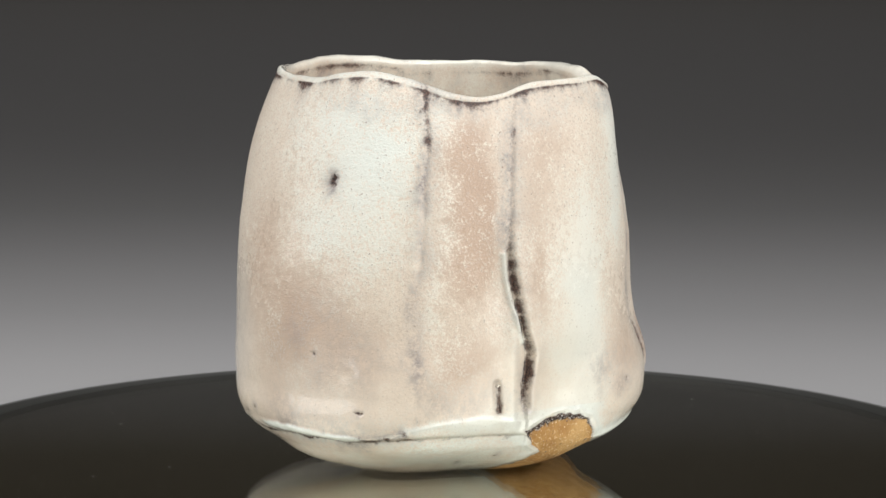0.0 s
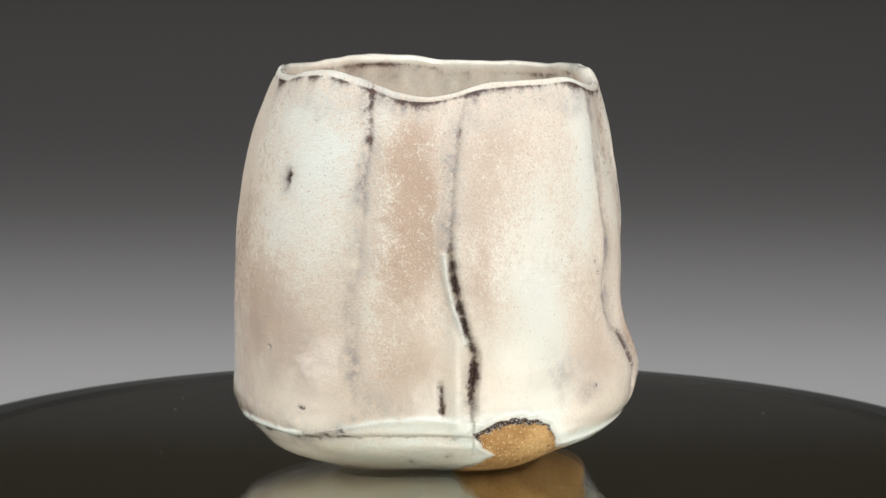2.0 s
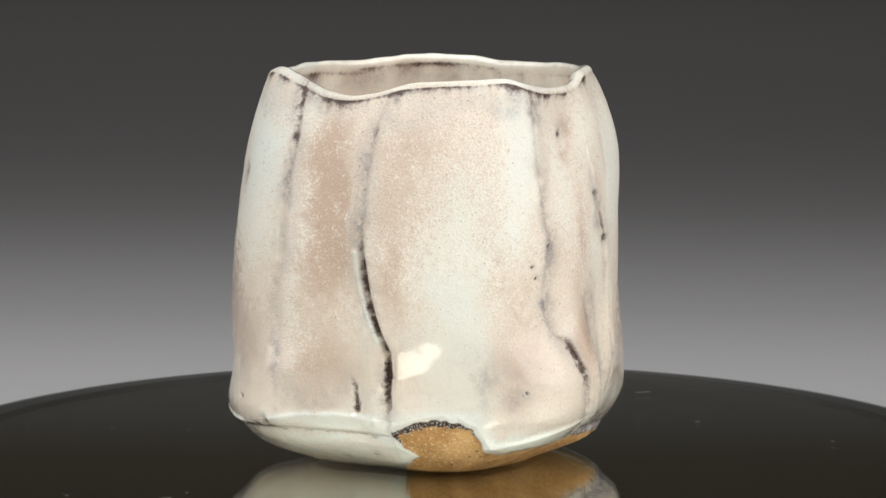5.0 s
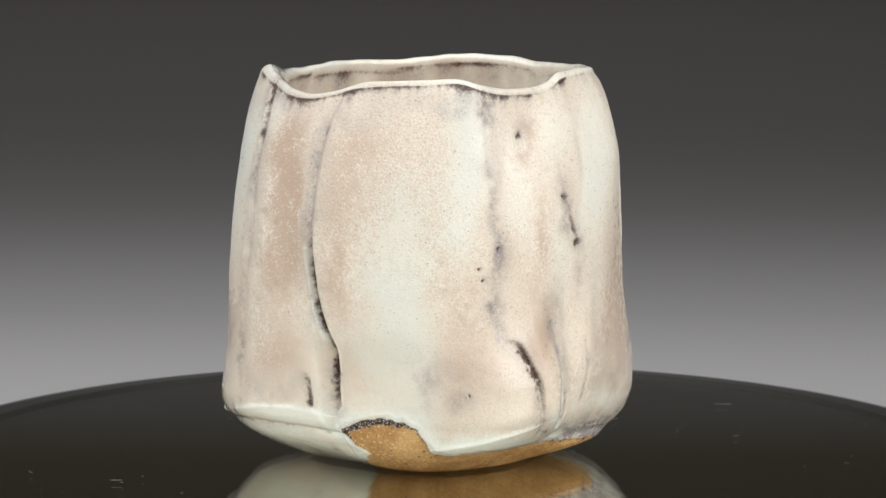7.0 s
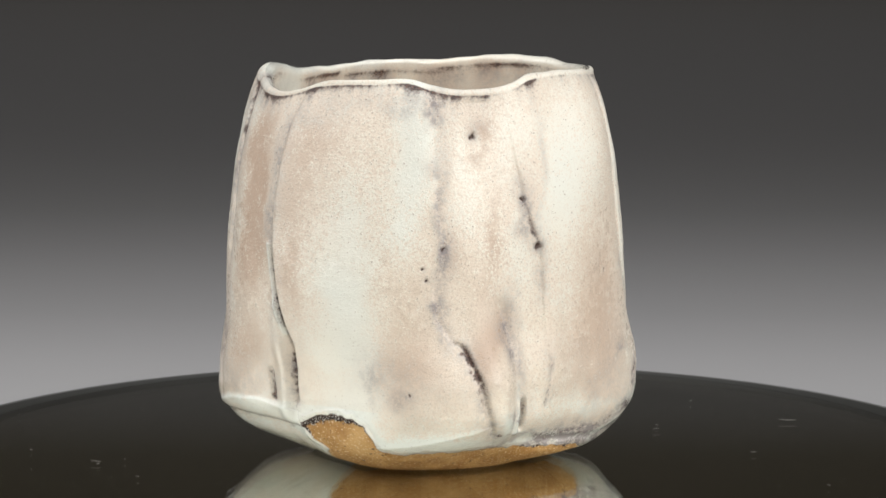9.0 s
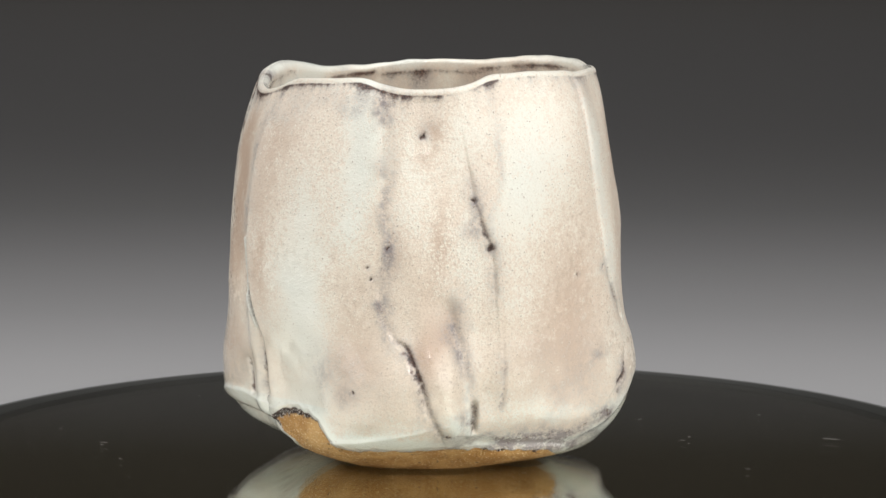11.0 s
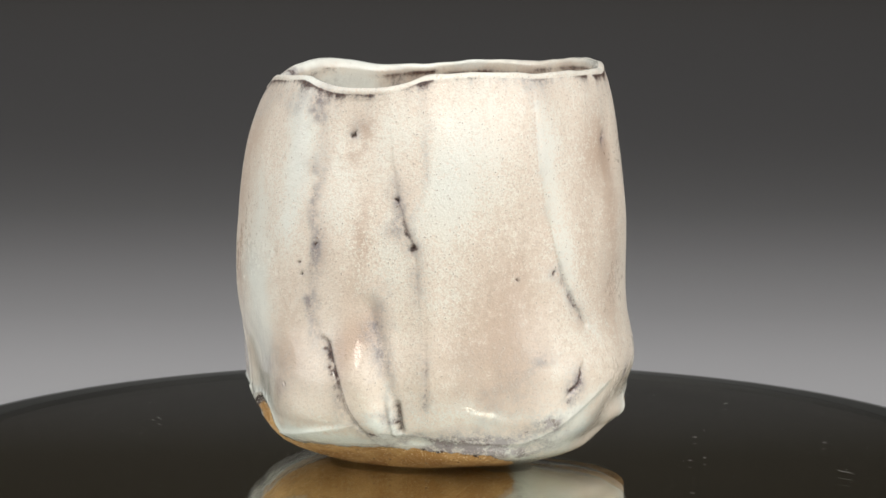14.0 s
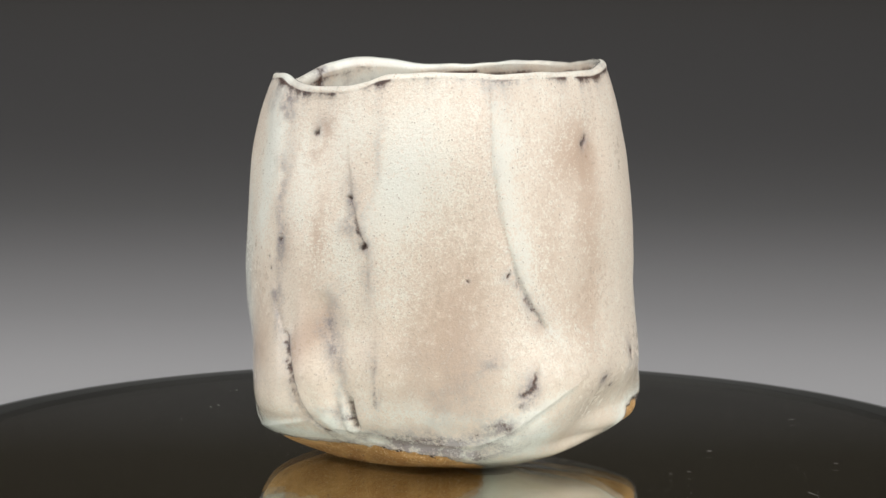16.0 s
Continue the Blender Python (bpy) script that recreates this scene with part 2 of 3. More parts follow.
# height of the lip in millimetres, by angle
LIP = {-180: 104.8, -165: 104.2, -150: 103.6, -135: 103.4, -122: 105.0, -110: 105.3, -101: 103.8, -95: 102.3, -88: 100.2, -80: 99.3, -72: 100.2, -64: 102,
       -52: 103, -40: 103.3, -28: 103.5, -23: 102.2, -17: 101.0, -8: 100.7, 0: 101, 7: 102.2, 14: 104, 25: 105, 45: 105, 60: 104.5, 75: 104.7, 90: 104.6,
       105: 104.5, 120: 106.1, 132: 106.4, 150: 105.8, 165: 104.6, 180: 104.8}

# creases, ledges and cracks: (angle, height in millimetres)
FOLD_A = [(-95, 103), (-95, 97), (-94, 90.7), (-94, 84.5), (-95, 77.5), (-95, 67.7), (-96, 56.5), (-97, 49.4), (-96, 39.4), (-96, 32.4), (-97, 20), (-98, 15)]
FOLD_B = [(-66, 103), (-69.5, 92.5), (-71, 80), (-71.8, 68), (-72, 60), (-70.2, 49), (-67.5, 39.5), (-65.3, 34.5), (-65.3, 29), (-65.8, 24), (-65.5, 20)]
FOLD_C = [(-22, 101), (-22, 95.4), (-21, 81.2), (-20, 69.9), (-18, 62.8), (-19, 55.7), (-21, 50), (-20, 42.8), (-16, 37.8), (-12.5, 36), (-11, 33), (-8, 27.1), (-6, 19.7), (-3, 12.8)]
FOLD_D = [(54, 106), (53, 95), (52.5, 82), (55, 68.5), (59.5, 54), (64, 46), (69.5, 39.5)]
TONGUE = [(-10, 60), (-9.5, 48), (-7, 38), (-3.5, 29), (-0.5, 21), (2, 12)]
FINGER = [(4.4, 26), (5.2, 20), (5.8, 12.5)]
POCKET = [(7.2, 21), (7.6, 17), (7.8, 13.5)]
VALLEY = [(-1, 46), (2, 36), (4, 26), (5.5, 15)]
CRACK_H = [(6, 80), (7.5, 72.5), (10, 66), (12.6, 60.6), (13.6, 54), (14, 49)]
SEAM = [(-161, 12.6), (-147, 11.2), (-133, 12.3), (-123, 12.3), (-112, 12.1), (-102, 13.2), (-93, 13.8), (-80, 13.4), (-66, 12.6)]
LEDGE = [(78, 24), (74, 22.3), (65, 17.9), (57, 12.9), (48, 9.0), (39, 8.8), (16, 10.5), (6, 12)]
DRIP = [(-70.5, 44), (-70.5, 34), (-70, 26), (-70, 15)]
POOL_A = [(-99, 16), (-90, 18), (-80, 18.6), (-70, 17.2)]
POOL_B = [(-36, 9.8), (-28, 10.6), (-18, 12.6), (-8, 14.6)]
LIP_B = [(-73.9, 60), (-73.3, 54), (-71.9, 48.5), (-70.0, 43), (-67.8, 37.5)]
SHORT = [(-75, 27.1), (-74.3, 19)]
VLINE = [(16, 36), (16.3, 28), (16, 19)]
HOOK = [(65, 29), (63.5, 25), (60, 22.6)]
BARE = [(-72, -2), (-63, 3.4), (-57.5, 7.2), (-62, 10.2), (-65, 13.3), (-60, 15.4), (-54, 16.8), (-46, 16.5), (-42, 15.1), (-39, 10.8), (-37, 8.1), (-31, 7.0), (-23, 7.6), (-4, 7.8),
        (4, 7.4), (23, 7.0), (39, 6.0), (57, 1.0), (60, -2)]
BARE_BACK = [(112, -2), (113, 8), (118, 13.6), (128, 15), (138, 11), (142, -2)]
ARC = 0.00088  # metres of arc in a degree, at the mean radius


def along(a, z, curve):
    """Distance in metres from a crease, the side of it (-1 clockwise, 1 anticlockwise) and the share of its length."""
    best, side, share = np.full(len(a), 9.0), np.zeros(len(a)), np.zeros(len(a))
    for i, ((a0, z0), (a1, z1)) in enumerate(zip(curve, curve[1:])):
        px, pz = ((a - a0 + 180) % 360 - 180) * ARC, z - z0 / 1000
        sx, sz = (a1 - a0) * ARC, (z1 - z0) / 1000
        u = np.clip((px * sx + pz * sz) / (sx * sx + sz * sz), 0, 1)
        d = np.hypot(px - u * sx, pz - u * sz)
        near = d < best
        best[near], share[near] = d[near], ((i + u) / (len(curve) - 1))[near]
        side[near] = np.where(px * sz - pz * sx < 0, 1.0, -1.0)[near]
    return best, side, share


def within(a, z, outline):
    """Signed distance in metres from a closed outline, positive inside it."""
    inside = np.zeros(len(a), bool)
    closed = outline + outline[:1]
    zz = z * 1000
    for (a0, z0), (a1, z1) in zip(closed, closed[1:]):
        if z0 != z1:
            cross = (z0 > zz) != (z1 > zz)
            inside ^= cross & (a < a0 + (a1 - a0) * (zz - z0) / (z1 - z0))
    d = along(a, z, closed)[0]
    return np.where(inside, d, -d)


def bell(d, width):
    return np.exp(-(d / width) ** 2)


def spot(a, z, a0, z0, wide, high):
    return np.exp(-(((a - a0 + 180) % 360 - 180) * ARC / wide) ** 2 - ((z - z0 / 1000) / high) ** 2)


def gate(x, lo, hi, soft):
    return 1 / (1 + np.exp(-(x - lo) / soft)) / (1 + np.exp((x - hi) / soft))


# pits in the wall: angle, height, radius in millimetres
PITS = [(-121, 77.6, 1.3), (-120.2, 79, 0.9), (-8.6, 89.2, 0.8), (-9.6, 88.7, 0.5), (12, 60.6, 1.1), (94, 87.2, 0.8), (91.5, 85.6, 1.0), (93, 86.2, 0.7), (7, 72.7, 0.6), (113, 29, 1.4), (-18.5, 61, 0.5),
        (-23, 53.2, 0.4), (-24, 56, 0.35), (57, 53.6, 0.7), (-110.4, 19.9, 0.45), (-124.4, 34, 0.4), (-27.5, 24, 0.4), (45, 52.4, 0.4)]
# thick white glaze: angle, height, half width, half height in millimetres, amount
PALE_PITTED = [(-120, 92, 16, 9, .5), (-105, 78, 8, 14, .6), (-112, 84, 10, 10, .4), (-124, 64, 9, 7, .4), (-107, 60, 8, 9, .4), (-130, 96, 16, 8, .3), (-108, 98, 9, 5, .35), (-116, 72, 12, 10, .35)]
PALE_HOLLOW = [(-91, 96, 4, 6, .4), (-91, 49, 2.5, 14, .3), (-88, 34, 5, 8, .2), (-90, 70, 2, 20, .2), (-95, 6, 22, 4, .5), (-85, 12, 12, 3, .3), (-82, 16, 12, 2.2, .6), (-70, 70, 2, 20, .3)]
PALE_BROAD = [(-46, 69, 6, 14, .5), (-50, 51, 8, 12, .6), (-53, 32, 9, 8, .6), (-45, 40, 7, 14, .5), (-44, 57, 6, 16, .4), (-28, 88, 5, 18, .9), (-28, 74, 4.5, 16, .45), (-38, 86, 6, 12, .25), (-30, 64, 4, 10, .3),
              (-36, 28, 5, 6, .2), (-54, 60, 5, 10, .2), (-48, 20, 14, 5, .6)]
PALE_TONGUED = [(-13, 80, 5, 10, .45), (-10, 70, 4, 10, .4), (-16, 70, 2, 20, .2), (5, 55, 4, 14, .45), (5, 90, 7, 8, .55), (0, 78, 4, 12, .3), (20, 75, 5, 9, .5), (24, 71, 9, 9, .7), (22, 51, 7, 9, .35), (20, 62, 6, 6, .3),
                (2, 15.5, 2, 2, .6), (-18, 9.5, 14, 2, .5)]
PALE_TAN = [(28, 86, 11, 13, .75), (27, 20, 12, 5, .5), (26, 93, 14, 6, .3), (40, 78, 8, 14, .3), (46, 92, 8, 8, .25), (38, 16, 16, 3, .45), (55, 28, 5, 6, .5)]
PALE_PINK = [(58, 70, 4, 20, .55), (63, 55, 4, 14, .45), (70, 33, 7, 9, .35), (66, 20, 6, 2, .7), (64, 9, 10, 4, .5), (58, 86, 4, 10, .25), (58, 17, 5, 2, .5), (62, 12, 12, 8, .3)]
PALE = PALE_PITTED + PALE_HOLLOW + PALE_BROAD + PALE_TONGUED + PALE_TAN + PALE_PINK
# dark iron marks: angle, height, half width, half height in millimetres, amount
MARKS_PITTED = [(-156, 15, 0.6, 0.4, 1), (-150, 17, 0.5, 0.6, 1), (-148, 11.6, 4, 0.35, 0.9), (-124, 12.2, 5, 0.3, 0.8), (-110, 12.8, 3, 0.5, 1), (-104, 13.6, 0.9, 0.8, 1.3), (-99.5, 15.2, 1.1, 0.9, 1.2), (-99, 13.5, 1.5, 0.4, 0.9)]
MARKS_HOLLOW = [(-85, 5, 0.5, 0.3, 1), (-72, 7, 0.5, 0.3, 1)]
MARKS_BROAD = [(-69.5, 90.5, 0.5, 1, 1)]
MARKS_TONGUED = [(-1, 12.3, 1.6, 0.5, 1.1), (15.5, 20, 0.5, 1.6, 0.45), (16.5, 30, 0.5, 2, 0.4), (22, 8.8, 3, 0.4, 0.8)]
MARKS_TAN = [(30, 10.5, 4, 0.35, 0.8), (38, 9.6, 2.5, 0.3, 0.8), (50, 6, 1.2, 0.5, 0.9), (55, 16, 1, 0.9, 1), (56.5, 14.5, 1.2, 0.6, 1)]
MARKS_PINK = [(61, 23.5, 1.6, 0.7, 1), (64, 27, 0.6, 1.6, 1.1), (93, 24.5, 1.5, 0.5, 0.9), (100, 22, 1, 0.8, 0.9)]
MARKS_LEDGE = [(42, 11, 1.0, .7, .7), (47, 12.6, .9, .8, .75), (52, 15.2, 1.1, .8, .75), (60, 20.5, .8, .9, .8), (63, 24.5, 1.0, .9, .8), (36, 10.8, .7, .5, .6), (25, 11.5, .7, .5, .6), (14, 7.5, 1.2, .4, .7), (20, 6.6, 1.6, .4, .7), (33, 5.8, 1.4, .4, .7)]
MARKS = MARKS_LEDGE + MARKS_PITTED + MARKS_HOLLOW + MARKS_BROAD + MARKS_TONGUED + MARKS_TAN + MARKS_PINK
# thin warm glaze
WARM_FIRST = [(-126, 42, 15, 15, .65), (-108, 34, 10, 12, .3), (-140, 40, 12, 40, .4), (-150, 60, 8, 14, .4), (-78, 68, 4, 16, .9), (-84, 72, 6, 16, .55), (-82, 88, 7, 8, .5), (-85, 80, 5, 12, .4), (-84, 58, 7, 12, .5), (-85, 32, 8, 10, .7),
            (-57, 88, 10, 8, .5), (-58, 76, 8, 10, .15), (-63, 74, 4, 12, .3), (-64, 53, 4, 14, .6), (-40, 55, 4, 9, .35), (-28, 30, 9, 9, .55), (-28, 45, 5, 10, .35)]
WARM_SECOND = [(-8, 89, 4, 5, .7), (-3, 63, 3, 9, .7), (-15, 60, 3, 8, .4), (-7, 51, 4, 6, .35), (-1, 39, 3, 6, .6), (-6, 36, 3.5, 9, .75), (37, 56, 13, 14, .22), (44, 50, 8, 12, .12), (36, 28, 16, 14, .42), (38, 42, 14, 22, .22), (34, 42, 13, 10, .15),
            (72, 62, 7, 22, .45), (92, 66, 8, 24, .65), (90, 86, 8, 9, .55), (79, 84, 6, 9, .4), (85, 40, 8, 12, .45)]
WARM = WARM_FIRST + WARM_SECOND
# faint grey-lilac smudges, with painted shade beside the tongue
SMUDGE_PITTED = [(-135, 20, 8, 6, 0.25), (-128, 16, 12, 4, 0.3), (-126, 42, 13, 12, 0.25), (-121, 76, 2.5, 3, 0.6), (-116, 32, 17, 15, 0.3), (-112, 14, 10, 3, 0.45), (-112, 98, 12, 3, 0.35)]
SMUDGE_HOLLOW = [(-96.5, 50, 1.4, 5, 0.6), (-86, 26, 8, 8, 0.2), (-96, 33, 1.4, 6, 0.75), (-95.5, 80, 1.5, 9, 0.5), (-92, 24, 3, 5, 0.3), (-85, 98, 8, 3, 0.35), (-84, 21, 6, 4, 0.35), (-79, 26, 3, 4, 0.3), (-72, 66, 1.5, 5, 0.7), (-71.5, 80, 1.5, 14, 0.25), (-70.5, 88, 1.4, 8, 0.25)]
SMUDGE_BROAD = [(-57, 94, 10, 4, 0.25), (-40, 30, 8, 8, 0.15), (-36, 30, 6, 5, 0.25), (-35, 98, 14, 3, 0.35), (-30, 24, 12, 10, 0.16), (-28, 29, 9, 8, 0.15), (-27, 24, 8, 5, 0.2)]
# the entries from -1 to 5 degrees, below 45 mm, deepen the valley's shade
SMUDGE_SHADE_TONGUED = [(-20.5, 76, 1.8, 15, 0.7), (-19.5, 56, 2, 9, 0.75), (-18.5, 43, 2, 6, 0.6), (-21.5, 95, 2, 5, 0.8), (-17, 60, 2, 5, 0.6), (-8.6, 90, 3, 3, 0.6), (-1, 39, 2.2, 6, 0.5), (1.5, 30, 2, 6, 0.5), (2, 40, 2.5, 9, 1.1), (4.5, 31, 1.8, 7, 0.7), (5, 24, 2.2, 7, 0.8), (8, 70, 3, 6, 0.6), (14, 9, 8, 1.8, 0.9), (14, 54, 2, 6, 0.4), (15.5, 84, 1.5, 9, 0.45)]
SMUDGE_TAN = [(28, 9, 22, 2.5, 1.2), (30, 7.8, 20, 2.2, 0.9), (30, 12, 16, 2.5, 0.35), (34, 18, 14, 6, 0.25), (36, 28, 13, 9, 0.25), (42, 34, 14, 18, 0.2), (46, 6.5, 10, 2.5, 0.6), (52, 14, 8, 5, 0.5), (52, 32, 3.5, 2.5, 0.6)]
SMUDGE_PINK = [(62, 24, 3, 5, 0.5), (70, 14, 12, 8, 0.15), (95, 25, 4, 2, 0.6), (111, 29.7, 2, 4, 0.7)]
SMUDGE = SMUDGE_PITTED + SMUDGE_HOLLOW + SMUDGE_BROAD + SMUDGE_SHADE_TONGUED + SMUDGE_TAN + SMUDGE_PINK


def make_bowl():
    count, outer, over, inner, under = 1100, 500, 20, 80, 8
    a = np.linspace(-180, 180, count, endpoint=False) + 0.18
    th = np.radians(a)
    lip = smooth_curve(a, list(LIP), list(LIP.values())) / 1000
    heights = list(SECTIONS)
    table = np.array(list(SECTIONS.values())) / 10000
    waves = np.stack([np.ones(count)] + [f(k * th) for k in range(1, 6) for f in (np.cos, np.sin)], 1)
    thick = 0.0013 + 0.0003 * np.sin(3 * th + 1) + 0.0013 * np.exp(-((a + 120) / 22) ** 2) + 0.0006 * np.exp(-((a - 22) / 14) ** 2)   # half the thickness of the lip

    def radius(z):
        """Radius of the plain wall at every angle, for heights given per angle."""
        plain = (smooth_curve(z, heights, table) * waves).sum(1)
        plain = plain + np.exp(-(z / 0.003) ** 2) * (0.0035 * gate(a, -110, -72, 8) + 0.0015 * gate(a, -72, 45, 8))
        plain = plain - 0.0011 * np.exp(-((z - 0.013) / 0.009) ** 2) * gate(a, 80, 125, 6)
        plain = plain - 0.0044 * np.exp(-((z - 0.0078) / 0.005) ** 2) * gate(a, 70, 104, 6) - 0.0015 * np.exp(-((z - 0.005) / 0.004) ** 2) * gate(a, -85, -58, 5) - 0.0018 * np.exp(-((z - 0.020) / 0.008) ** 2) * gate(a, 4, 17, 3)
        plain = plain - 0.0005 * gate(a, 45, 82, 8) * gate(z, 0.035, 0.095, 0.008)
        return plain - 0.0024 * np.exp(-((z - 0.012) / 0.006) ** 2) * gate(a, -94, -68, 4) + 0.0004 * gate(a, -95, -65, 5) * gate(z, 0.07, 0.12, 0.006)

    rows = []
    for i in range(under):  # the underside, a little hollow
        rows.append((np.maximum(radius(np.zeros(count)), 0.018) * (i + 0.3) / under, np.full(count, 0.0008)))
    steps = np.linspace(0, 1, outer) ** 1.2
    for s in steps:
        z = s * (lip - thick)
        rows.append((np.maximum(radius(z), 0.018), z))
    top = radius(lip - thick)
    for i in range(1, over):
        turn = math.pi * i / over
        rows.append((top - thick + thick * math.cos(turn), lip - thick + thick * math.sin(turn)))
    for i in range(inner):
        s = i / (inner - 1)
        z = (lip - thick) * (1 - s) + 0.009 * s
        wall = radius(z) - 2 * thick - 0.0025 * np.sin(math.pi * min(1, s * 1.5)) - 0.0012 * s
        rows.append((wall * (1 - max(0, (s - 0.9) / 0.1) ** 3 * 0.5), z))
    for s in (0.3, 0.1, 0.01):
        rows.append((rows[-1][0] * 0 + 0.03 * s, np.full(count, 0.0085)))
    total = len(rows)
    A, T = np.tile(a, total), np.tile(th, total)
    r, z = np.concatenate([q[0] for q in rows]), np.concatenate([q[1] for q in rows])
    out = np.zeros(total, bool)
    out[under:under + outer + over // 2] = True
    out = np.repeat(out, count)
    # lift away from the rim and the foot, where shifts fade out
    p = np.stack([r * np.cos(T), r * np.sin(T), z], 1) + 5
    big, mid, small, tiny = lattice_noise(p, 0.017, 1), lattice_noise(p, 0.006, 2), lattice_noise(p, 0.0022, 3), lattice_noise(p, 0.0009, 4)
    wobble = A + 0.25 * small + 0.28 * tiny
    zw = z + 0.0005 * small + 0.0003 * tiny
    foot = 1 - np.exp(-np.maximum(z, 0) / 0.003)
    shift, iron, haze, pale, warm, satin = (np.zeros(len(r)) for _ in range(6))

    def crease(curve, step, groove, dark, width=0.0008, soft=0.002, grey=0.5, reach=0.006, span=(0, 1), burn=(0, 1), broken=1.0):
        """A step in the wall (raised on its clockwise side if step > 0), with a groove and burnt iron in it."""
        nonlocal shift, iron, haze
        d, side, share = along(A, z, curve)
        ends = gate(share, span[0] - 0.02, span[1] + 0.02, 0.02)
        shift += ends * (-side * step * np.exp(-d / reach) * (1 - np.exp(-d / 0.0007)) - groove * bell(d, width))
        d, side, share = along(wobble, zw, curve)
        hot = gate(share, burn[0], burn[1], 0.03)
        iron += 1.1 * dark * hot * bell(d, 1.2 * width * np.clip(1 + 0.35 * small + 0.55 * tiny, 0.3, 2)) * (0.75 + broken * (0.55 * mid + 0.5 * small + 0.35 * tiny))
        haze += grey * np.exp(-d / soft) * ends * np.clip(0.65 + 0.7 * mid + 0.35 * small, 0, 1.4)

    crease(FOLD_A, 0.0004, 0.0004, 0.95, 0.0007, 0.0024, 0.8, 0.007, (0, 0.55), (0, 0.27))
    crease(FOLD_A, 0.00015, 0.0001, 0.0, 0.0012, 0.0020, 0.45, 0.006, (0.5, 0.95), (0, 1))
    crease(FOLD_B, -0.0007, 0.0004, 0.3, 0.0007, 0.0022, 0.75, 0.006)
    crease(FOLD_B, -0.0006, 0.0012, 0.75, 0.0010, 0.0022, 0.5, 0.005, (0.40, 1.0), (0.38, 0.98), 0.6)
    crease(FOLD_B, 0.0, 0.0002, 0.7, 0.0007, 0.0018, 0.0, 0.005, (0.40, 1.0), (0.40, 0.85), 0.5)
    crease(FOLD_C, 0.0003, 0.00015, 0.2, 0.0008, 0.0022, 0.5, 0.005)
    crease(FOLD_C, -0.0008, 0.0008, 1.1, 0.0007, 0.0016, 0.45, 0.003, (0.67, 1.0), (0.68, 0.88))
    crease(FOLD_D, -0.0004, 0.0002, 0.0, 0.0009, 0.0020, 0.35, 0.005)
    crease(FOLD_D, 0.0002, 0.0005, 0.65, 0.0007, 0.0020, 0.5, 0.005, (0.65, 1), (0.65, 1))
    crease(CRACK_H, -0.0004, 0.0003, 0.6, 0.0007, 0.0022, 0.6, 0.005, (0, 1), (0.2, 0.62))
    crease(SEAM, -0.0008, 0.0003, 0.6, 0.0006, 0.0008, 0.15, 0.003)
    crease(LEDGE, 0.0004, 0.00012, 0.12, 0.0006, 0.0012, 0.25, 0.003)
    crease(POOL_A, 0.0005, 0.0, 0.0, 0.0007, 0.001, 0.0, 0.003)
    crease(POOL_B, 0.0005, 0.0, 0.0, 0.0007, 0.001, 0.1, 0.003)
    crease(SHORT, 0.0, 0.0007, 1.15, 0.0008, 0.0014, 0.5)
    crease(VLINE, 0.0, 0.0002, 0.25, 0.0006, 0.0012, 0.6)
    crease(HOOK, 0.0002, 0.0004, 0.55, 0.0007, 0.0018, 0.5)
    # the grey here is shade painted into the hollow, without iron
    crease(VALLEY, 0.0, 0.0012, 0.0, 0.0020, 0.0022, 0.75)
    d, side, share = along(A, z, TONGUE)
    shift += 0.0008 * bell(d, 0.0028) * gate(share, 0.3, 1.1, 0.08) + 0.0004 * bell(d, 0.004)
    pale += 0.5 * bell(d, 0.0020) * gate(share, 0.75, 1.1, 0.05) - 0.4 * bell(d, 0.0025) * gate(share, 0.2, 0.72, 0.05)
    d, side, share = along(A, z, FINGER)
    shift += 0.0013 * bell(d, 0.0010) * gate(share, 0.3, 1.2, 0.1)
    pale += 0.6 * bell(d, 0.0010)
    crease(POCKET, 0.0, 0.0016, 1.0, 0.0008, 0.0020, 0.7)
    for curve, rise in ((LEDGE, 0.00025), (POOL_A, 0.0002), (POOL_B, 0.0003)):  # rolled edges where the glaze stopped running
        d, side, share = along(A, z, curve)
        shift += rise * bell(d, 0.0009)
        pale += 0.45 * bell(d, 0.0008)
    d, side, share = along(A, z, LIP_B)
    shift += 0.0009 * bell(d, 0.0007)
    pale += 1.3 * bell(d, 0.0007)
    iron *= 1 - 0.7 * bell(d, 0.0005)
    d, side, share = along(A, z, DRIP)
    shift += 0.0008 * bell(d, 0.0020)
    pale += 0.25 * bell(d, 0.0020)
    d, side, share = along(A + 0.6 * mid, z, FOLD_D)
    pale += 0.45 * np.exp(-d / 0.006) * (side > 0) * (z < 0.098)
    warm += 0.28 * np.exp(-d / 0.010) * (side < 0) * (z < 0.098)
    # hollows and swellings of the wall
    for a0, z0, wide, high, deep in ((-81, 74, 6, 20, -1.2), (-76, 50, 4, 9, -1.4), (-8, 90, 8, 13, -1.3), (97, 20, 11, 12, -1.5), (-79, 23, 8, 8, -0.9), (-26, 92, 5, 12, 0.8), (26, 92, 7, 12, -0.5), (68, 92, 8, 12, -0.6), (-4, 50, 6, 9, 0.4), (8, 30, 5, 14, -1.8), (44, 52, 9, 14, -0.6), (60, 26, 5, 6, -0.2),
                                     (-55, 92, 8, 10, -0.3), (-121, 78, 6, 5, -0.5), (97, 85, 6, 10, -0.8), (18, 40, 3.5, 20, 0.6), (-46, 24, 10, 5, 0.5), (50, 98, 12, 7, 0.8), (-30, 99, 10, 6, 0.3)):
        shift += deep / 1000 * spot(A, z, a0, z0, wide / 1000, high / 1000)
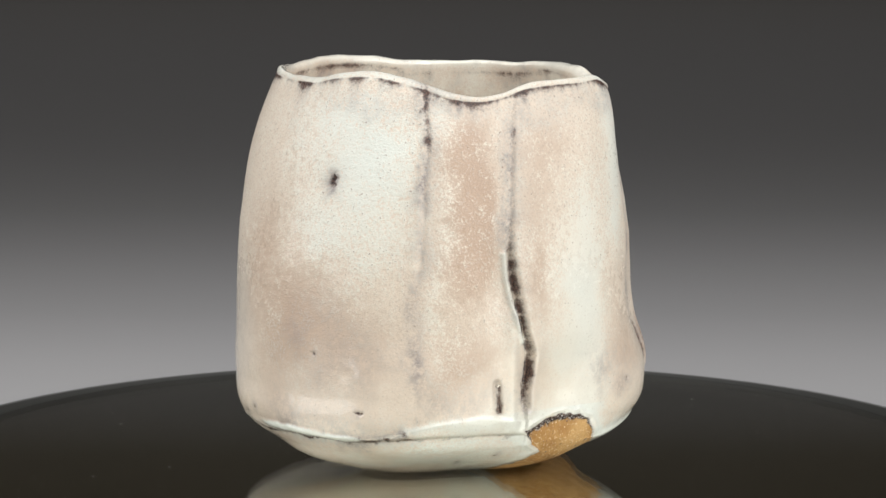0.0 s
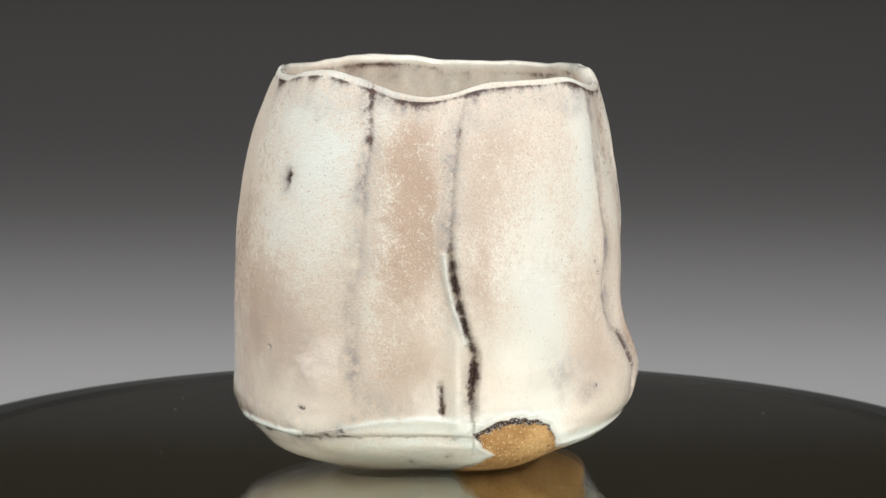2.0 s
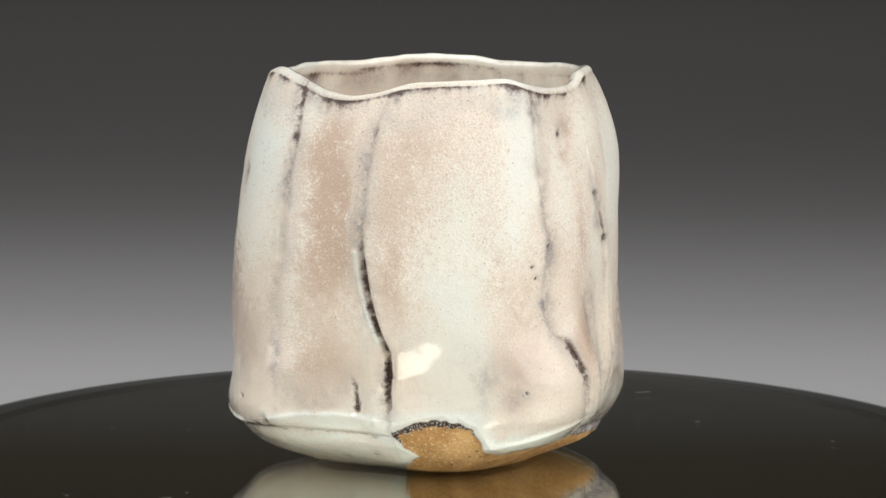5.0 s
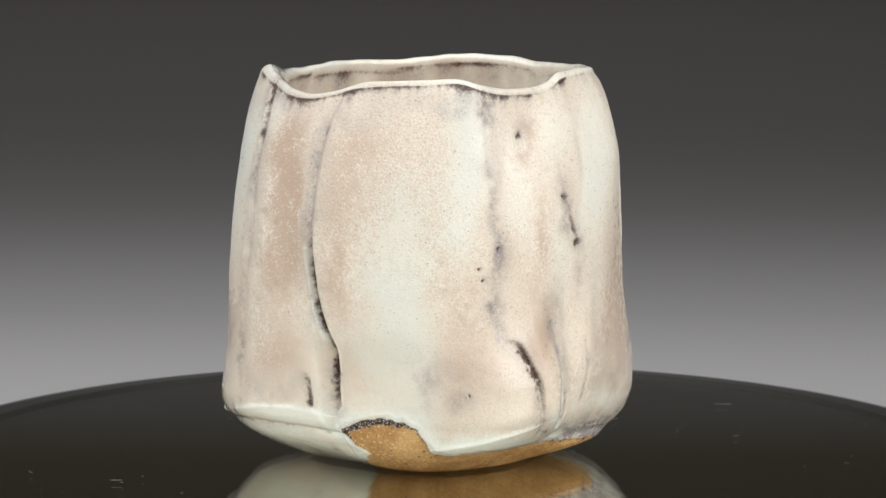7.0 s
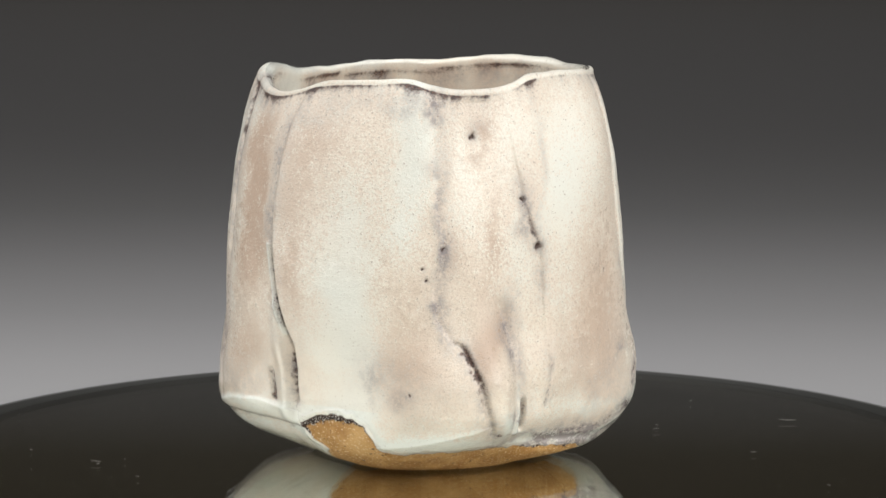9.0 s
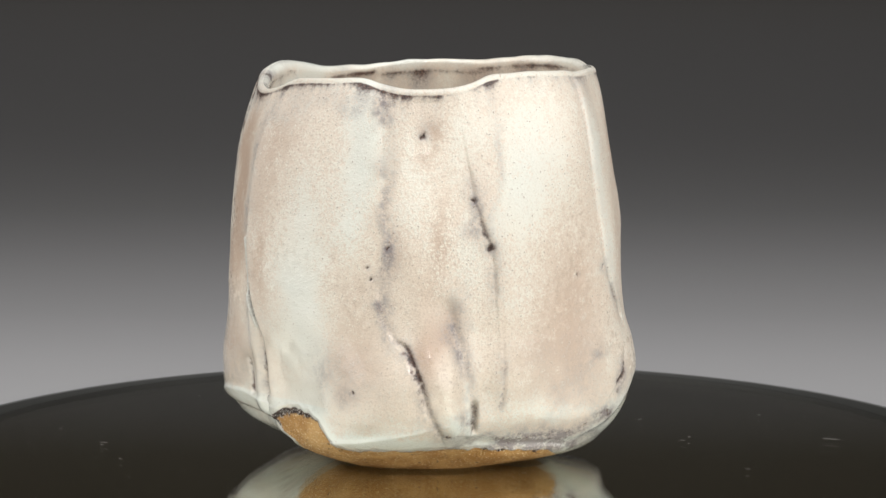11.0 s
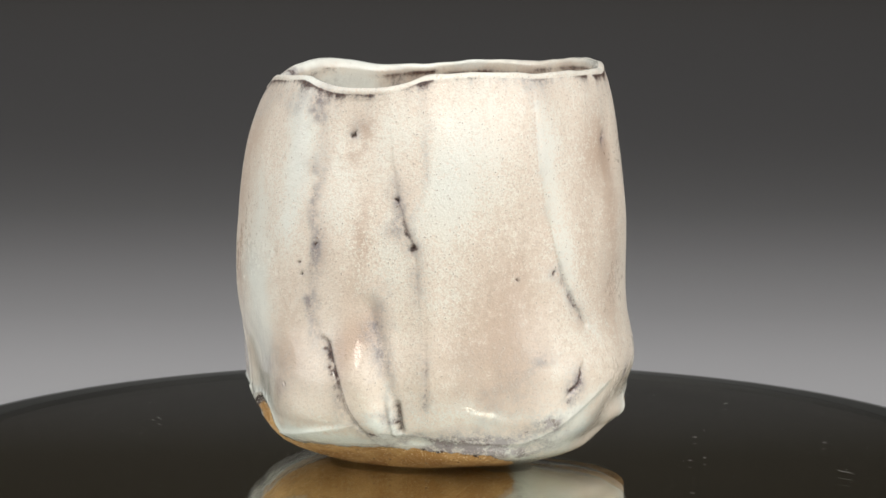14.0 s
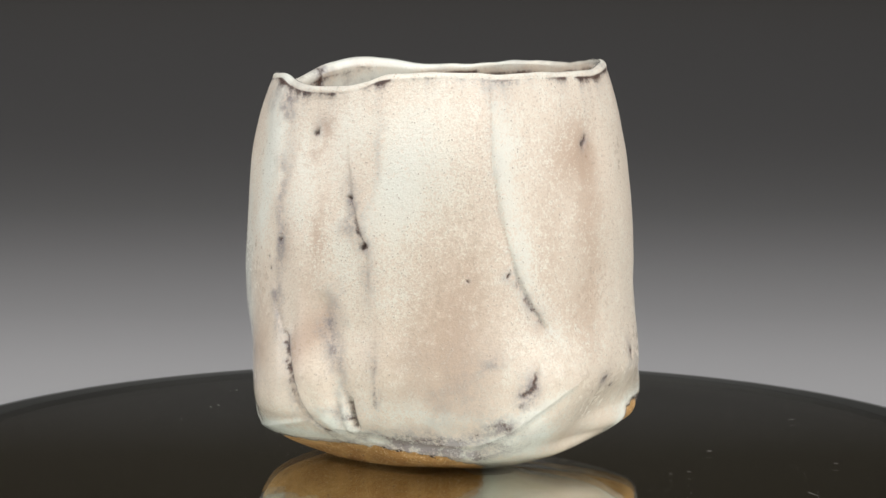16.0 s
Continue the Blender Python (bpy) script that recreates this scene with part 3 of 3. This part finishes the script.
    for a0, z0, size in PITS:
        shape = spot(A + 0.8 * tiny, z + 0.0003 * small, a0, z0, size * 0.00075, size / 1000)
        shift -= 0.0009 * shape
        iron += 1.6 * shape
        haze += 0.5 * spot(A, z, a0, z0, size * 0.0022, size * 0.0022)
    for a0, z0, wide, high, much in MARKS:
        iron += much * spot(A + 0.9 * small + 0.7 * tiny, z + 0.0004 * small + 0.0002 * tiny, a0, z0, wide / 1000, high / 1000)
        haze += 0.5 * much * spot(A, z, a0, z0, (wide + 1) / 1000, (high + 1) / 1000)
    for field, table_ in ((0, PALE), (1, WARM), (2, SMUDGE)):
        for a0, z0, wide, high, much in table_:
            add = much * spot(A + 2 * big + 2 * mid + 1.2 * small, z + 0.003 * mid + 0.0015 * small, a0, z0, wide / 1000, high / 1000)
            if field == 0:
                pale += add
            elif field == 1:
                warm += add
            else:
                haze += add * (0.8 + 0.6 * mid)
    pale += 0.20 - 0.3 * np.clip(warm, 0, 1)
    pale += 0.5 * np.exp(-((z - 0.0123) / 0.0012) ** 2) * gate(A, -150, -110, 5)
    # a flake of thick bluish glaze on the seam
    flake = spot(A + 2.5 * mid, z + 0.0004 * small, -133, 13.6, 0.011, 0.0011) + spot(A + 2.5 * mid, z + 0.0003 * small, -116, 12.9, 0.006, 0.0008)
    flake = np.clip(1.6 * flake - 0.3, 0, 1)
    haze, iron, shift = haze * (1 - flake), iron * (1 - 0.8 * flake), shift + 0.0006 * flake
    pale += 1.5 * flake
    # the rim: glaze runs off it and bares the iron
    below = np.tile(lip, total) - z
    ring = np.stack([0.05 * np.cos(T), 0.05 * np.sin(T), np.zeros(len(T))], 1) + 5
    coarse, fine = lattice_noise(ring, 0.0045, 7), lattice_noise(ring, 0.0013, 8)
    inner_coarse = lattice_noise(ring, 0.009, 9)
    burnt = np.clip(0.62 + 0.75 * coarse, 0.1, 1.1) * (1 - 0.75 * gate(A, 28, 62, 5)) * (1 - 0.5 * gate(A, 62, 80, 4))
    fringe = 0.0005 + 0.0009 * np.clip(0.45 + 0.6 * coarse + 0.35 * fine, 0, 1.2)
    edge = below - 0.0015 - 0.0003 * mid
    drop = np.where(edge < 0, bell(edge, 0.0003), np.exp(-edge / fringe))
    iron += out * drop * burnt * np.clip(1.75 + 0.5 * small + 0.6 * tiny + 0.4 * fine, 0, 2.2)
    haze += 0.8 * out * (below > 0.0014) * np.exp(-np.maximum(edge, 0) / (0.0022 + 0.0020 * np.clip(coarse + 0.4 * fine, 0, 1))) * np.clip(0.55 + 0.6 * coarse + 0.4 * fine, 0, 1.2)
    pale += 0.6 * bell(below, 0.0018)
    iron += 0.5 * bell(below, 0.0011) * np.clip(1.4 * big + 0.8 * mid - 0.45, 0, 1) * np.where(np.cos(T - 2.4) > 0.2, 1.0, 0.4)
    haze += 0.35 * bell(below, 0.0018) * np.clip(mid + 0.6 * small, 0, 1)
    inside = ~out & (np.repeat(np.arange(total), count) > under + outer)
    band = below - 0.0028 - 0.0005 * mid
    line = np.where(band < 0, bell(band, 0.0004), np.exp(-band / (0.0009 + 0.0018 * np.clip(coarse, 0, 1)))) * inside
    iron += line * np.clip(1.05 + 1.5 * inner_coarse + 0.4 * small + 0.3 * tiny, 0, 1.5)
    haze += 0.9 * bell(below - 0.0055, 0.0035) * inside * np.clip(0.35 + 0.9 * inner_coarse + 0.4 * coarse + 0.3 * small, 0, 1)
    pale += inside * (0.05 + 0.6 * bell(below - 0.006, 0.005) * np.clip(0.2 - 1.2 * inner_coarse, 0, 1))
    warm += 0.25 * inside + 0.5 * bell(below - 0.0035, 0.003) * inside * np.clip(inner_coarse + 0.3, 0, 1)
    # bare clay at the foot, with a scorched edge
    fade = np.where(z < 0.030, 1.0, 0.0)
    zc = z + 0.0006 * small + 0.0002 * tiny
    bare = np.maximum(within(A, zc, BARE), within(A, zc, BARE_BACK))
    bare = np.where(out | (z < 0.001), bare, -1.0)
    scorch = gate(A, -68, -43, 2) * gate(z, 0.0120, 0.03, 0.0007) + 0.6 * gate(A, 112, 145, 2)
    depth = np.where(bare > 0, np.exp(-bare / 0.0013), np.exp(bare / 0.0003))
    iron += fade * (1.5 * np.clip(scorch, 0, 1) * depth + 0.6 * np.exp(-np.abs(bare) / 0.00028))
    haze += 0.25 * np.exp(-np.abs(bare) / 0.0012) * fade
    pale += 0.7 * np.exp(-np.abs(bare + 0.002) / 0.002) * fade
    shift += np.where(bare > 0, -0.0005 * (1 - np.exp(-np.maximum(bare, 0) / 0.0004)) + 0.00012 * small + 0.00008 * tiny, 0.0004 * np.exp(-np.abs(bare + 0.0012) / 0.001)) * fade
    lumps = 0.00035 * big + 0.00012 * mid + 0.00003 * small
    cool = np.clip(flake + (0.45 + 0.4 * gate(A, -175, -93, 4) + 0.15 * gate(A, -40, -22, 3)) * pale - 0.12 + 0.9 * (z < 0.0125) * (A < 80) + 0.4 * (z < 0.019), 0, 1)
    satin = np.clip(gate(z - 0.045 + 0.022 * gate(A, -22, 130, 6), 0, 0.12, 0.012) + 0.3 * big, 0, 1) * np.where(inside, 0.1, 1)
    keep = np.where(out, foot, 0.0) * np.clip((below - 0.0003) / 0.003, 0, 1)
    r = r - 0.0006 * np.exp(-np.maximum(below - 0.0018, 0) / 0.0045) * (z > 0.06)
    r = r + shift * keep + lumps * np.where(z > 0.001, 1, 0) * np.where(out, foot, 1)
    z = z + 0.0004 * mid * np.exp(-below / 0.004) * np.where(below < 0.02, 1, 0)
    xyz = np.stack([r * np.cos(T), r * np.sin(T), z], 1)
    # faces: a grid closed round the bowl, split into glazed and bare parts
    i, j = np.meshgrid(np.arange(total - 1), np.arange(count), indexing="ij")
    k = (j + 1) % count
    quads = np.stack([i * count + j, i * count + k, (i + 1) * count + k, (i + 1) * count + j], -1).reshape(-1, 4)
    is_bare = (bare[quads] > 0).mean(1) > 0.5
    bowl = new("tea_bowl")
    tagged(bowl, "hand-built white and pink glazed stoneware tea bowl", "bowl")
    for name, chosen, material, label in (("glazed_wall", ~is_bare, GLAZE, "folded wall with cracked pinkish white glaze"), ("bare_foot", is_bare, CLAY, "rough unglazed ochre clay foot")):
        q = quads[chosen]
        used, index = np.unique(q, return_inverse=True)
        data = bpy.data.meshes.new(name)
        data.vertices.add(len(used))
        data.vertices.foreach_set("co", xyz[used].astype(np.float32).ravel())
        data.loops.add(q.size)
        data.loops.foreach_set("vertex_index", index.ravel().astype(np.int32))
        data.polygons.add(len(q))
        data.polygons.foreach_set("loop_start", np.arange(0, q.size, 4, dtype=np.int32))
        data.update(calc_edges=True)
        data.validate()
        data.polygons.foreach_set("use_smooth", [True] * len(data.polygons))
        for key, values in (("iron", iron), ("haze", haze), ("pale", pale), ("warm", warm), ("satin", satin), ("cool", cool)):
            data.attributes.new(key, "FLOAT", "POINT").data.foreach_set("value", values[used].astype(np.float32))
        data.materials.append(material)
        ob = new(name, data)
        ob.parent = bowl
        tagged(ob, label)
    return bowl


tea_bowl = make_bowl()


# ---- dust on the glass ----
def make_dust():
    """Fine specks lying on the glass, as tiny flat grains."""
    rng = random.Random(4)
    bm = bmesh.new()
    for _ in range(170):
        a, d = rng.uniform(0, 2 * math.pi), 0.06 + 0.077 * math.sqrt(rng.random())
        size = rng.choice((0.00005, 0.00006, 0.00007, 0.0001))
        made = bmesh.ops.create_icosphere(bm, subdivisions=1, radius=size)["verts"]
        for v in made:
            v.co = (d * math.cos(a) + v.co.x * rng.uniform(0.8, 1.4), d * math.sin(a) + v.co.y, size * 0.5 + v.co.z * 0.5)
    ob = part("dust", bm, DUST)
    return tagged(ob, "pale dust specks scattered on black glass", "dust", kind="stuff")


def make_fibre(x, y, length, angle):
    """A short bent lint fibre or grain on the glass."""
    bm = bmesh.new()
    rings = []
    for i in range(7):
        s = i / 6 - 0.5
        w = 0.000042 * (1 - 1.6 * s * s)
        cx, cy = s * length, 0.12 * length * (s * s)
        px, py = x + cx * math.cos(angle) - cy * math.sin(angle), y + cx * math.sin(angle) + cy * math.cos(angle)
        rings.append([bm.verts.new((px - w * math.sin(angle) * math.cos(q), py + w * math.cos(angle) * math.cos(q), 0.00006 + w * math.sin(q))) for q in np.radians((0, 72, 144, 216, 288))])
    for a, b in zip(rings, rings[1:]):
        for i in range(5):
            bm.faces.new((a[i], a[(i + 1) % 5], b[(i + 1) % 5], b[i]))
    bm.faces.new(rings[0]), bm.faces.new(rings[-1])
    bmesh.ops.recalc_face_normals(bm, faces=bm.faces)
    ob = part("lint_fibre", bm, DUST)
    return tagged(ob, "short pale lint fibre on black glass", "lint", group="lint on the glass")


dust = make_dust()
lint = [make_fibre(x, y, n, radians(a)) for x, y, n, a in (
    (-0.0121, -0.0936, 0.0029, 58), (-0.0124, -0.0858, 0.0007, 20), (-0.0331, -0.1075, 0.0009, 40), (-0.0354, -0.107, 0.0007, 10), (-0.0064, -0.1118, 0.0006, 0), (-0.0104, 0.1094, 0.0050, 63),
    (0.0302, 0.0794, 0.0016, 70), (0.0759, 0.0790, 0.0010, 30), (-0.0096, 0.0676, 0.0016, 60), (-0.0722, -0.026, 0.0006, 0), (-0.0907, -0.0385, 0.0006, 80), (-0.0927, 0.0354, 0.0009, 10), (-0.0422, 0.0595, 0.0015, 120),
    (-0.0482, 0.0953, 0.0012, 120), (-0.0974, 0.0536, 0.0018, 110), (-0.0148, 0.0701, 0.001, 100), (0.011, -0.0871, 0.0008, 90), (-0.0089, -0.0937, 0.0009, 90), (0.0157, 0.0701, 0.0007, 0))]


def motions():
    for thing in (turntable, tea_bowl, dust, *lint):
        spin(thing)


motions()
